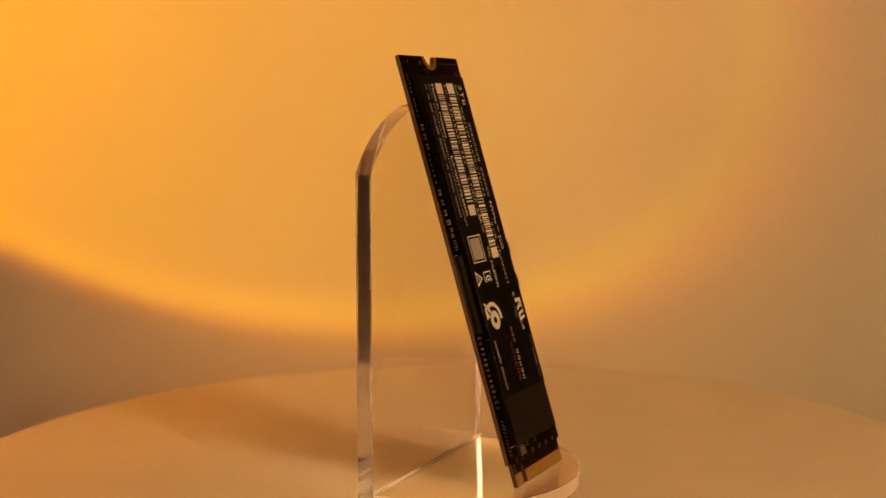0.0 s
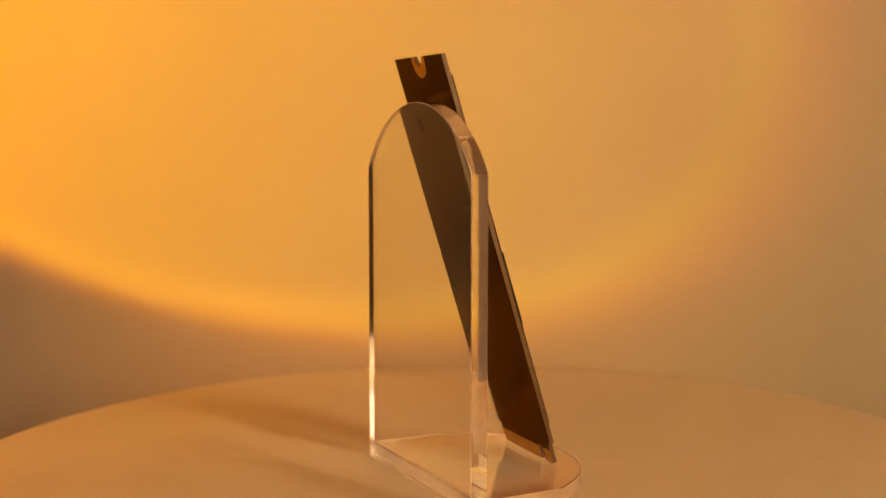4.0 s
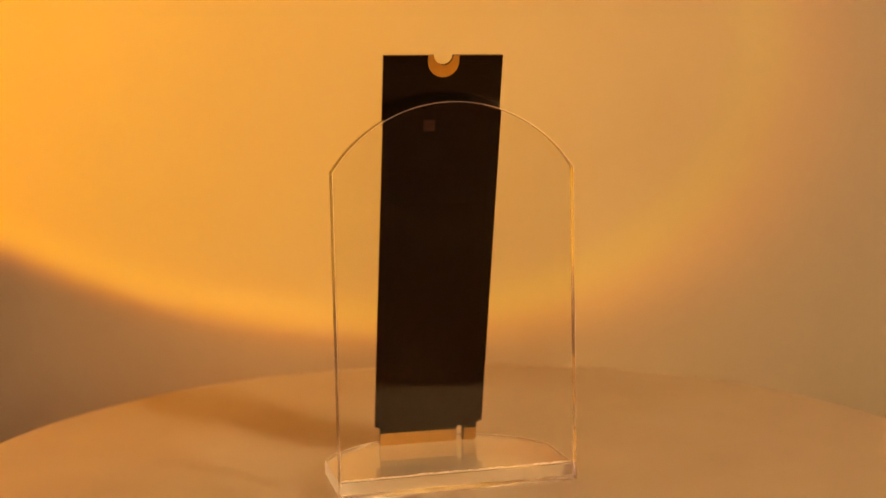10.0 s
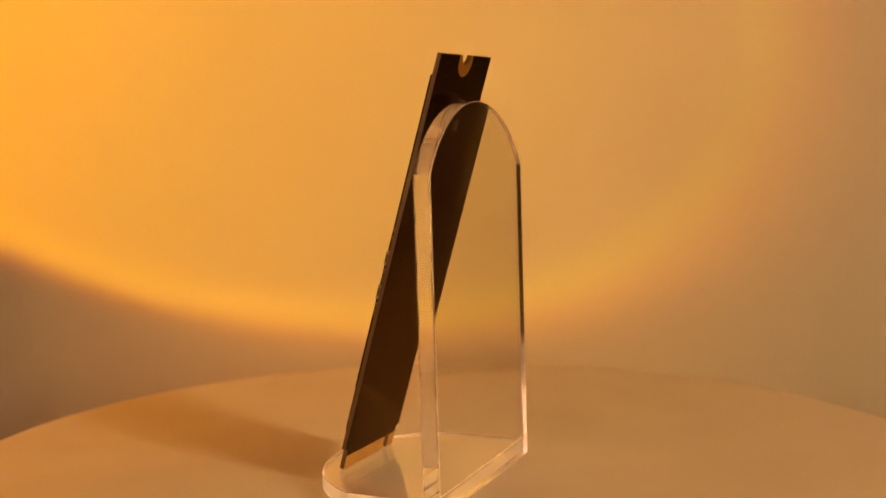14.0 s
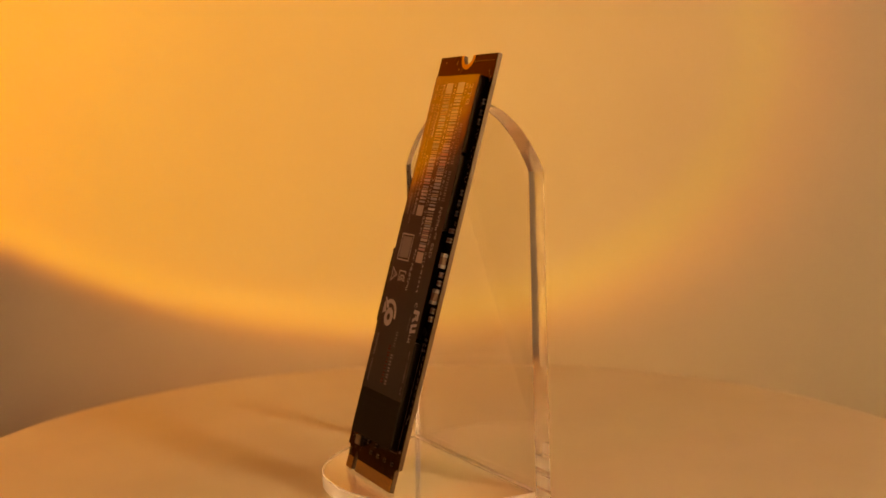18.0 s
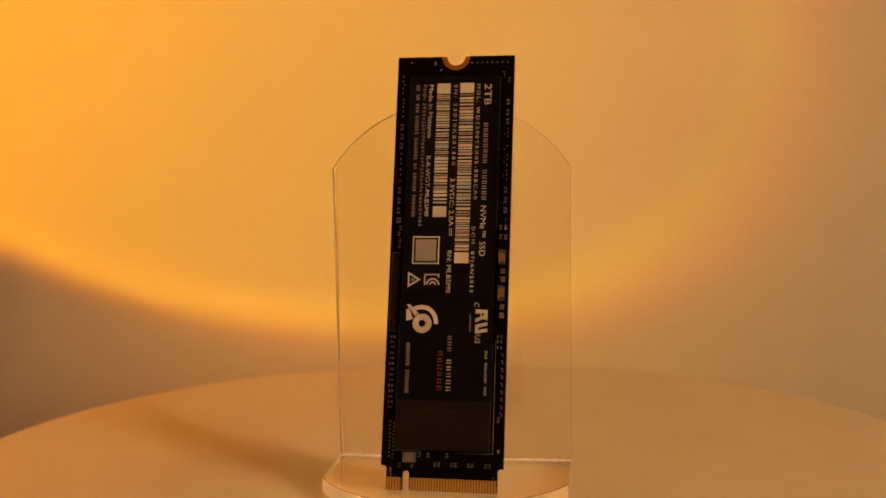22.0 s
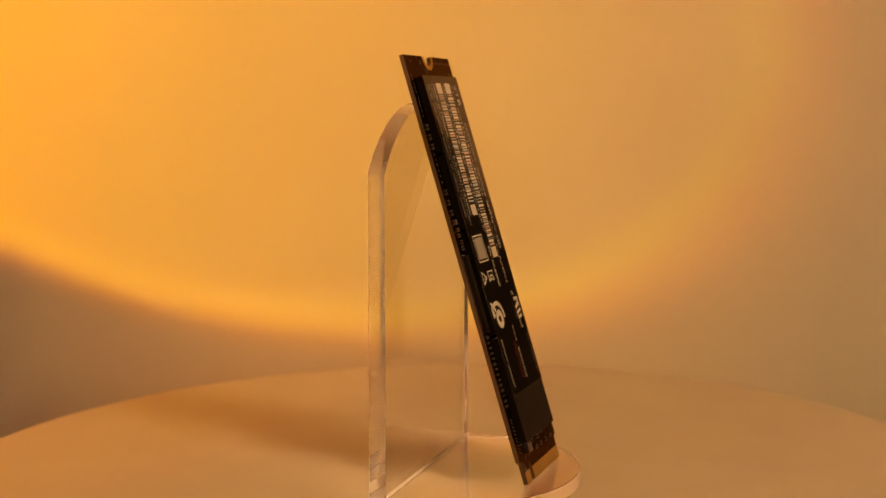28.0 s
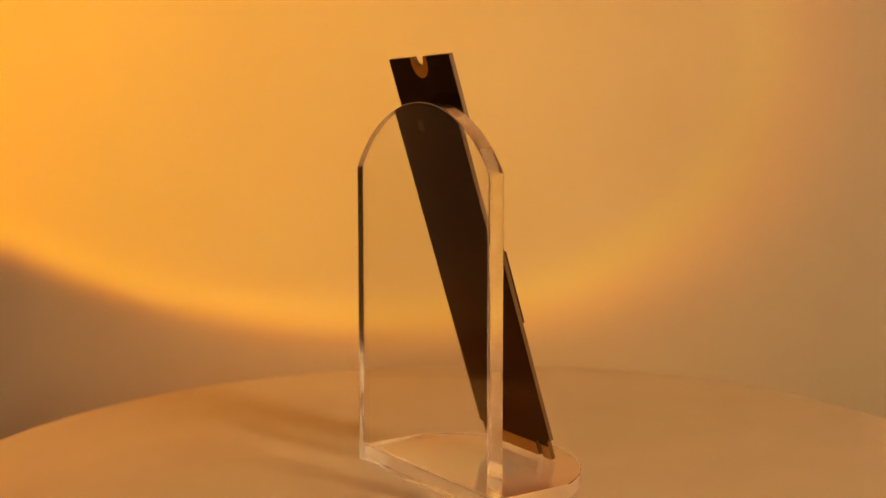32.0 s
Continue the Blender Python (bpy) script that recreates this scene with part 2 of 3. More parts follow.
def box(bm, x0, y0, z0, x1, y1, z1, bevel=0.0, mat=0):
    m = Matrix.LocRotScale(((x0 + x1) / 2, (y0 + y1) / 2, (z0 + z1) / 2), None, (abs(x1 - x0), abs(y1 - y0), abs(z1 - z0)))
    vs = bmesh.ops.create_cube(bm, size=1, matrix=m)["verts"]
    fs = list({f for v in vs for f in v.link_faces})
    for f in fs:
        f.material_index = mat
    if bevel:
        es = list({e for v in vs for e in v.link_edges})
        bmesh.ops.bevel(bm, geom=es, offset=bevel, segments=2, profile=0.5, affect="EDGES")
    return bm


def prism(outline, axis_from, axis_to, place, mats=(0, 0, 0)):
    """A slab from a closed outline; place(a, b, h) gives the corner for outline point (a, b) at height h. mats: low face, high face, sides."""
    bm = bmesh.new()
    lo = [bm.verts.new(place(a, b, axis_from)) for a, b in outline]
    hi = [bm.verts.new(place(a, b, axis_to)) for a, b in outline]
    bm.faces.new(lo).material_index = mats[0]
    bm.faces.new(hi[::-1]).material_index = mats[1]
    n = len(outline)
    for i in range(n):
        bm.faces.new((lo[i], lo[(i + 1) % n], hi[(i + 1) % n], hi[i])).material_index = mats[2]
    return bm


# ---------------------------------------------------------------- setting
def setting():
    """The lit wall ends in an unseen outer corner beside the turntable, added to darken reflections; the dim room goes
    on past it.
    """
    x1, y0, y1, z0, z1, corner = 1.8, -2.6, 1.2, -0.06, 1.3, 0.172
    outline = [(-x1, WALL_Y), (corner, WALL_Y), (corner, y1), (corner - 0.03, y1), (corner - 0.03, WALL_Y + 0.03), (-x1, WALL_Y + 0.03)]
    tagged(part("wall_back", prism(outline, z0, z1, lambda a, b, h: (a, b, h)), WALL), "plain beige painted wall lit by an orange disc", "wall", kind="structure")
    bm = box(bmesh.new(), -x1, y0, z0 - 0.02, x1, WALL_Y, z0)
    tagged(part("desk_surface", bm, DESK), "pale wooden desk surface under the turntable", "desk", kind="structure")
    tagged(part("floor", box(bmesh.new(), corner, WALL_Y + 0.002, z0 - 0.03, x1, y1, z0 - 0.005), ROOM), "dim floor of the unseen room added past the wall's corner", "floor", kind="structure")
    for name, b in (("wall_left", (-x1 - 0.03, y0, z0 - 0.03, -x1, WALL_Y + 0.03, z1)), ("wall_right", (x1, y0, z0 - 0.03, x1 + 0.03, y1, z1)),
                    ("wall_front", (-x1, y0 - 0.03, z0 - 0.03, x1, y0, z1)), ("wall_far", (corner - 0.03, y1, z0 - 0.03, x1 + 0.03, y1 + 0.03, z1))):
        tagged(part(name, box(bmesh.new(), *b), ROOM), "dim grey-brown painted room wall", "wall", kind="structure")
    tagged(part("ceiling", box(bmesh.new(), -x1 - 0.03, y0 - 0.03, z1, x1 + 0.03, y1 + 0.03, z1 + 0.03), ROOM), "dim grey-brown room ceiling", "ceiling", kind="structure")


def sunset_projector():
    """The projector's round head, and the lens painted with its light on three arms before it."""
    head = tagged(new("sunset_projector"), "small round projector lamp throwing an orange disc", "lamp")
    head.matrix_world = look(LAMP_AT, (-0.03, WALL_Y, 0.14))
    bm = bmesh.new()
    bmesh.ops.create_cone(bm, cap_ends=True, segments=40, radius1=0.03, radius2=0.03, depth=0.05, matrix=pose(0, 0, 0.035))
    part("housing", bm, HOUSING, head)
    outline = [(0.068 * math.cos(radians(4 * i)), 0.068 * math.sin(radians(4 * i))) for i in range(90)]
    spot = LAMP_AT * (1 - LENS_STEP) + Vector((0, WALL_Y * LENS_STEP, 0))
    mid = (-0.003, 0.014)
    bm = prism([(a + mid[0], b + mid[1]) for a, b in outline], 0.0, 0.0006, lambda a, b, h: (a, h, b), (0, 1, 1))
    part("lens", bm, [LENS, LENS_RIM], head, "lens with orange disc of light painted in", head.matrix_world.inverted() @ Matrix.Translation(spot))
    bm = bmesh.new()
    for k in range(3):
        c, q = math.cos(k * 2.094 + 0.5), math.sin(k * 2.094 + 0.5)
        far, near = spot + Vector((mid[0] + 0.0695 * c, 0, mid[1] + 0.0695 * q)), head.matrix_world @ Vector((0.031 * c, 0.031 * q, 0.02))
        m = look(near, far)
        bmesh.ops.create_cone(bm, cap_ends=True, segments=8, radius1=0.0012, radius2=0.0012, depth=(far - near).length, matrix=head.matrix_world.inverted() @ m @ pose(0, 0, -(far - near).length / 2))
    part("lens_arms", bm, HOUSING, head)
    stem = head.matrix_world @ Vector((0, 0, 0.035))
    bm = bmesh.new()
    bmesh.ops.create_cone(bm, cap_ends=True, segments=16, radius1=0.006, radius2=0.006, depth=stem.z + 0.06, matrix=pose(stem.x, stem.y, (stem.z - 0.06) / 2))
    bmesh.ops.create_cone(bm, cap_ends=True, segments=40, radius1=0.06, radius2=0.055, depth=0.01, matrix=pose(stem.x, stem.y, -0.055))
    part("pole_and_foot", bm, HOUSING, head, at=head.matrix_world.inverted())


def led_panel():
    """The bare LED panel: 92 x 220 mm, warm and cool diodes in staggered rows."""
    bm = box(bmesh.new(), -0.046, 0.004, -0.092, 0.046, 0.022, 0.128, 0.003)
    lamp = tagged(part("led_panel", bm, HOUSING), "black LED light panel with rows of lit warm diodes", "lamp")
    part("diode_board", box(bmesh.new(), -0.0425, 0.0005, -0.0825, 0.0330, 0.0035, 0.1225), BOARD_HAZE, lamp, "diode board glowing for the haze between diodes")
    bm = bmesh.new()
    for x0, z0, x1, z1 in ((-0.046, -0.092, 0.046, -0.0875), (-0.046, 0.1235, 0.046, 0.128), (-0.046, -0.0875, -0.0432, 0.1235), (0.0432, -0.0875, 0.046, 0.1235)):
        box(bm, x0, -0.003, z0, x1, 0.0038, z1)
    part("bezel", bm, HOUSING, lamp)
    meshes = []
    for mat, r in ((LED_WARM, 0.0029), (LED_COOL, 0.0030)):
        bm = bmesh.new()
        bmesh.ops.create_cone(bm, cap_ends=True, segments=16, radius1=r, radius2=r * 0.8, depth=0.0012, matrix=pose(0, -0.0002, 0, 90))
        meshes.append(mesh_of(bm, "diode", mat))
    for row in range(17):
        for col in range(8):
            warm = (row + col) % 2 == 0
            x, z = -0.0363 + 0.00915 * col, -0.0775 + 0.012 * row
            led = new("warm_diode" if warm else "cool_diode", meshes[0 if warm else 1])
            led.parent = lamp
            led.matrix_basis = pose(x, -0.0005, z)
    return lamp


def softbox_panel():
    """The diffused panel: 98 x 120 mm with rounded corners."""
    def rounded(w, h, r):
        pts = []
        for cx, cz, a0 in ((w - r, h - r, 0), (-w + r, h - r, 90), (-w + r, -h + r, 180), (w - r, -h + r, 270)):
            pts += [(cx + r * math.cos(radians(a0 + a)), cz + r * math.sin(radians(a0 + a))) for a in range(0, 91, 15)]
        return pts
    lamp = tagged(part("diffused_light_panel", prism(rounded(0.054, 0.061, 0.016), 0.002, 0.02, lambda a, b, h: (a, h, b)), HOUSING),
                  "black light panel with a lit frosted diffuser", "lamp")
    part("diffuser", prism(rounded(0.049, 0.055, 0.014), -0.002, 0.0015, lambda a, b, h: (a, h, b)), DIFFUSER, lamp, "glowing frosted diffuser")
    return lamp


# Unseen lamp, added overhead to fill the turntable with orange light.
def overhead_fill_lamp():
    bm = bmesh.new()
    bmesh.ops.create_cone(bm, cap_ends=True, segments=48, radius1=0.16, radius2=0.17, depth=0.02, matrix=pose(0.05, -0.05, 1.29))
    lamp = tagged(part("overhead_fill_lamp", bm, ROOM), "unseen round fill lamp added overhead", "lamp")
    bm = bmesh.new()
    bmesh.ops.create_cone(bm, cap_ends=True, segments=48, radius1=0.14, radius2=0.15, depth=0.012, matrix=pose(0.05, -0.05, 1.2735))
    part("diffuser", bm, FILL_GLOW, lamp, "glowing orange face of the added fill lamp")


def stand_off(lamp, foot):
    """A pole and a round foot that hold a light panel over the desk."""
    bm = bmesh.new()
    bmesh.ops.create_cone(bm, cap_ends=True, segments=16, radius1=0.006, radius2=0.006, depth=foot[1] - foot[0], matrix=pose(0, 0.013, (foot[0] + foot[1]) / 2))
    part("pole", bm, HOUSING, lamp)
    bm = bmesh.new()
    bmesh.ops.create_cone(bm, cap_ends=True, segments=32, radius1=0.045, radius2=0.042, depth=0.006, matrix=pose(0, 0.013, foot[0] + 0.003))
    part("foot", bm, HOUSING, lamp)


def turn_of(t):
    return 2.449 + 13.10954 * (t - 22.8)


# ---------------------------------------------------------------- turntable
DISC = (-0.0011, 0.0004, 0.1015)
OVAL, OVAL_AT = 0.006, radians(60)     # the platter is a little out of round


def turntable():
    base = tagged(new("turntable"), "round white plastic display turntable", "turntable")
    base.location = (0, 0, 0)
    x0, y0, r0 = DISC
    dish = [(0.0, 0.0), (0.04, 0.0), (0.055, 0.0002), (0.07, 0.0005), (0.085, 0.0009)]
    profile = dish + [(r0 - 0.0012, 0.0015), (r0 - 0.0004, 0.0011), (r0, 0.0001), (r0, -0.0115), (r0 - 0.001, -0.0125), (r0 - 0.004, -0.0125), (0.0, -0.0125)]
    bm = bmesh.new()
    n = 160
    rings = []
    for r, z in profile:
        if r == 0:
            rings.append([bm.verts.new((x0, y0, z))])
        else:
            turns = [(2 * math.pi * i / n, r * (1 + OVAL * math.cos(2 * (2 * math.pi * i / n - OVAL_AT)))) for i in range(n)]
            rings.append([bm.verts.new((x0 + q * math.cos(a), y0 + q * math.sin(a), z)) for a, q in turns])
    for a, b in zip(rings, rings[1:]):
        for i in range(n):
            j = (i + 1) % n
            if len(a) == 1:
                bm.faces.new((a[0], b[i], b[j]))
            elif len(b) == 1:
                bm.faces.new((a[i], b[0], a[j]))
            else:
                bm.faces.new((a[i], b[i], b[j], a[j]))
    part("platter", bm, TABLE, base, "matt white platter")
    bm = bmesh.new()
    bmesh.ops.create_cone(bm, cap_ends=True, segments=96, radius1=0.085, radius2=0.08, depth=0.0455, matrix=pose(0, 0, -0.0365 + 0.0005))
    part("drive_base", bm, TABLE_SIDE, base)
    return base


# ---------------------------------------------------------------- acrylic stand
HALF, SHOULDER, RISE = 0.0226, 0.0592, 0.0123
BACK_LEAN = 1.0
BACK_Y0, BACK_Y1, BASE_Z, BASE_SIDE, BASE_RISE = 0.0043, 0.0075, 0.0028, 0.0105, 0.0139


def arch(half, straight, rise, low, steps=40):
    r = (half * half + rise * rise) / (2 * rise)
    a = math.asin(half / r)
    pts = [(half, low)]
    for i in range(steps + 1):
        q = a - 2 * a * i / steps
        pts.append((r * math.sin(q), straight + rise - r + r * math.cos(q)))
    return pts + [(-half, low)]


def faces_of(bm, keep):
    """A copy of bm with only the faces that keep() picks."""
    piece = bm.copy()
    bmesh.ops.delete(piece, geom=[f for f in piece.faces if not keep(f)], context="FACES")
    return piece


def slab_parts(name, bm, mats, top, label):
    """The clear faces of an acrylic slab, and its sawn edge, which alone throws a shadow."""
    made = []
    for is_edge in (False, True):
        piece = faces_of(bm, lambda f: (f.material_index > 0) == is_edge)
        me = bpy.data.meshes.new("sawn_edge" if is_edge else name)
        piece.to_mesh(me)
        piece.free()
        for m in mats:
            me.materials.append(m)
        made.append(part(me.name, me, None, made[0] if is_edge else top, "sawn acrylic edge" if is_edge else label))
    bm.free()
    return made[0]


def acrylic_stand():
    """A back plate and a D-shaped base welded into one clear body: neither has a face where they meet."""
    top = tagged(new("acrylic_stand"), "clear acrylic display stand with arched back plate", "display stand")
    lean = math.tan(radians(BACK_LEAN))
    outline = arch(HALF, SHOULDER, RISE, 0.0001)
    outline = outline[:1] + [(HALF, BASE_Z)] + outline[1:-1] + [(-HALF, BASE_Z)] + outline[-1:]
    bm = prism(outline, BACK_Y0, BACK_Y1, lambda a, b, h: (a, h - b * lean, b), (0, 0, 1))
    bm.verts.ensure_lookup_table()
    bm.faces.ensure_lookup_table()
    front, n = bm.faces[0], len(outline)
    bmesh.utils.face_split(front, bm.verts[1], bm.verts[n - 2])
    bmesh.ops.recalc_face_normals(bm, faces=bm.faces[:])
    weld = [f for f in bm.faces if f.material_index == 0 and f.calc_center_median().z < BASE_Z and f.calc_center_median().y < BACK_Y0 + 0.0005]
    bmesh.ops.delete(bm, geom=weld, context="FACES_ONLY")
    bev = [e for e in bm.edges if len(e.link_faces) == 2 and {f.material_index for f in e.link_faces} == {0, 1} and min(v.co.z for v in e.verts) > BASE_Z - 1e-6]
    for behind in (False, True):        # the arris in front is polished, the one behind is left rough
        side = [e for e in bev if e.is_valid and (sum(v.co.y + v.co.z * lean for v in e.verts) > BACK_Y0 + BACK_Y1) == behind]
        bmesh.ops.bevel(bm, geom=side, offset=0.00010 if behind else 0.00005, segments=1, affect="EDGES", material=2 if behind else 1)
    back = slab_parts("back_plate", bm, [CLEAR, CLEAR_EDGE, ARRIS], top, "clear arched back plate")
    bm = prism(arch(HALF, BASE_SIDE, BASE_RISE, -BACK_Y0), 0.0001, BASE_Z, lambda a, b, h: (a, -b - (h * lean if b < -0.001 else 0.0), h), (0, 0, 1))
    bmesh.ops.recalc_face_normals(bm, faces=bm.faces[:])
    weld = [f for f in bm.faces if f.material_index == 1 and f.calc_center_median().y > BACK_Y0 - 0.0003]
    bmesh.ops.delete(bm, geom=weld, context="FACES_ONLY")
    bev = [e for e in bm.edges if len(e.link_faces) == 2 and abs(e.verts[0].co.z - e.verts[1].co.z) < 1e-6 and max(v.co.y for v in e.verts) < BACK_Y0 - 0.001]
    bmesh.ops.bevel(bm, geom=bev, offset=0.00012, segments=1, affect="EDGES")
    foot = slab_parts("base_plate", bm, [CLEAR, CLEAR_BASE], top, "clear D-shaped base plate")
    # dried glue along the weld
    bm = bmesh.new()
    rnd = random.Random(5)
    y, z, last = BACK_Y0 - BASE_Z * lean, BASE_Z, None
    for i in range(61):
        x, w = -HALF + 2 * HALF * i / 60, rnd.uniform(0.00022, 0.00050)
        row = [bm.verts.new(p) for p in ((x, y - w, z + 0.00001), (x, y - w * 0.25, z + w * 0.25), (x, y - 0.00001, z + w))]
        if last:
            for k in range(2):
                bm.faces.new((last[k], row[k], row[k + 1], last[k + 1]))
        last = row
    part("glue_bead", bm, GLUE, top, "dried hazy glue bead")
    # and the hazy film of it inside the joint
    bm = prism([(-HALF + 0.0003, 0.0004), (HALF - 0.0003, 0.0004), (HALF - 0.0003, BASE_Z - 0.0002), (-HALF + 0.0003, BASE_Z - 0.0002)], BACK_Y0, BACK_Y0 + 0.00008, lambda a, b, h: (a, h - b * lean, b))
    film = part("glue_film", bm, GLUE_FILM, top, "hazy film of glue in the joint")
    # specks of dust on the back plate and on the base
    rnd = random.Random(31)
    bm = bmesh.new()
    for i in range(46):
        x, size = rnd.uniform(-0.021, 0.021), rnd.uniform(0.00003, 0.00007)
        if i < 34:
            z = rnd.uniform(0.004, 0.066)
            corner = (x, BACK_Y1 + 0.00004 - z * math.tan(radians(BACK_LEAN)), z)
            spread = ((size, 0, 0), (0, 0, size * rnd.uniform(0.6, 1.8)))
        else:
            corner = (x * 0.9, rnd.uniform(-0.02, 0.0), BASE_Z + 0.00002)
            spread = ((size, 0, 0), (0, size * rnd.uniform(0.6, 1.8), 0))
        c, p, q = Vector(corner), Vector(spread[0]), Vector(spread[1])
        bm.faces.new([bm.verts.new(c + k) for k in (-p - q * 0.7, p * 0.8 - q, p + q * 0.6, -p * 0.6 + q)])
    tagged(part("dust", bm, DUST, top), "fine pale dust specks", kind="stuff")
    for o in (back, foot, film):
        o.visible_shadow = False
    return top


# ---------------------------------------------------------------- the card
CARD = Matrix.Translation((0.00059, -0.01815, 0.00313)) @ Matrix.Rotation(radians(-2.0), 4, "Z") @ Matrix.Rotation(radians(-16.28), 4, "X") @ Matrix.Rotation(radians(0.1), 4, "Y")
MM = 0.001
TOP = 1.42        # height of the label over the board's front, in mm


def cbox(u0, v0, u1, v1, w0, w1, bevel=0.0, bm=None):
    """A box on the card, in millimetres: across, up, out of the front."""
    return box(bm or bmesh.new(), u0 * MM, -w1 * MM, v0 * MM, u1 * MM, -w0 * MM, v1 * MM, bevel * MM)


def flat(quads, w):
    """Printed shapes: polygons of (u, v) in millimetres at the height w."""
    bm = bmesh.new()
    for q in quads:
        bm.faces.new([bm.verts.new((u * MM, -w * MM, v * MM)) for u, v in q])
    for f in bm.faces:
        f.normal_update()
        if f.normal.y > 0:
            f.normal_flip()
    return bm


def rect(u0, v0, u1, v1):
    return [(u0, v0), (u1, v0), (u1, v1), (u0, v1)]


def ring(cu, cv, r0, r1, a0, a1, n=24):
    out = []
    for i in range(n):
        p, q = radians(a0 + (a1 - a0) * i / n), radians(a0 + (a1 - a0) * (i + 1) / n)
        out.append([(cu + r * math.cos(a), cv + r * math.sin(a)) for r, a in ((r0, p), (r1, p), (r1, q), (r0, q))])
    return out


def printed(name, quads, mat, parent, w=None, label=""):
    bm = flat(quads, TOP + 0.012 if w is None else w)
    me = bpy.data.meshes.new(name)
    bm.to_mesh(me)
    bm.free()
    me.materials.append(mat)
    return part(name, me, mat, parent, label)


def lettering(body, v_start, v_end, u_base, u_top, mat, parent, name="lettering", w=None, spacing=1.0):
    """Text that runs down the card, its letters' heads to the right, fitted between the given lines."""
    curve = bpy.data.curves.new(name, "FONT")
    curve.body, curve.size, curve.resolution_u, curve.space_character = body, 1.0, 2, spacing
    ob = new(name, curve)
    bpy.context.view_layer.update()
    me = bpy.data.meshes.new_from_object(ob.evaluated_get(bpy.context.evaluated_depsgraph_get()))
    bpy.data.objects.remove(ob)
    xs = [v.co.x for v in me.vertices]
    x0, x1 = min(xs), max(xs)
    h = 0.70
    w = TOP + 0.012 if w is None else w
    for v in me.vertices:
        s = (v.co.x - x0) / (x1 - x0)
        v.co = ((u_base + (u_top - u_base) * v.co.y / h) * MM, -w * MM, (v_start + (v_end - v_start) * s) * MM)
    me.materials.clear()
    me.materials.append(mat)
    return part(name, me, mat, parent)


def bars_for(letters, v_start, v_end, u0, u1):
    """Plain bars for writing that is not spelt out: two thin strokes for each letter; a blank leaves a gap."""
    step = (v_end - v_start) / len(letters)
    out = []
    for i, c in enumerate(letters):
        if c != " ":
            out += [rect(u0, v_start + step * (i + k), u1, v_start + step * (i + k + 0.19)) for k in (0.08, 0.50)]
    return out


def barcode(u0, u1, v0, v1, seed):
    rnd = random.Random(seed)
    out = [rect(u0, v0, u1, v0 - 2.0), rect(u0, v1 + 2.0, u1, v1)]
    v = v0 - 2.25
    while v > v1 + 2.5:
        t = rnd.choice((0.16, 0.16, 0.32, 0.32, 0.48))
        out.append(rect(u0, v, u1, v - t))
        v -= t + rnd.choice((0.16, 0.16, 0.32))
    return out


def board_outline():
    pts = [(11.0, 4.3), (11.0, 80.0), (1.75, 80.0)]
    pts += [(1.75 * math.cos(radians(a)), 80.0 + 1.75 * math.sin(radians(a))) for a in range(-15, -180, -15)]
    pts += [(-1.75, 80.0), (-11.0, 80.0), (-11.0, 4.3), (-10.4, 4.25), (-10.1, 4.1), (-9.95, 3.8), (-9.95, 0.35), (-9.75, 0.0), (-7.2, 0.0), (-7.0, 0.3)]
    pts += [(-6.4 + 0.6 * math.cos(radians(a)), 2.9 + 0.6 * math.sin(radians(a))) for a in range(180, -1, -30)]
    pts += [(-5.8, 0.3), (-5.6, 0.0), (9.75, 0.0), (9.95, 0.35), (9.95, 3.8), (10.1, 4.1), (10.4, 4.25)]
    return pts


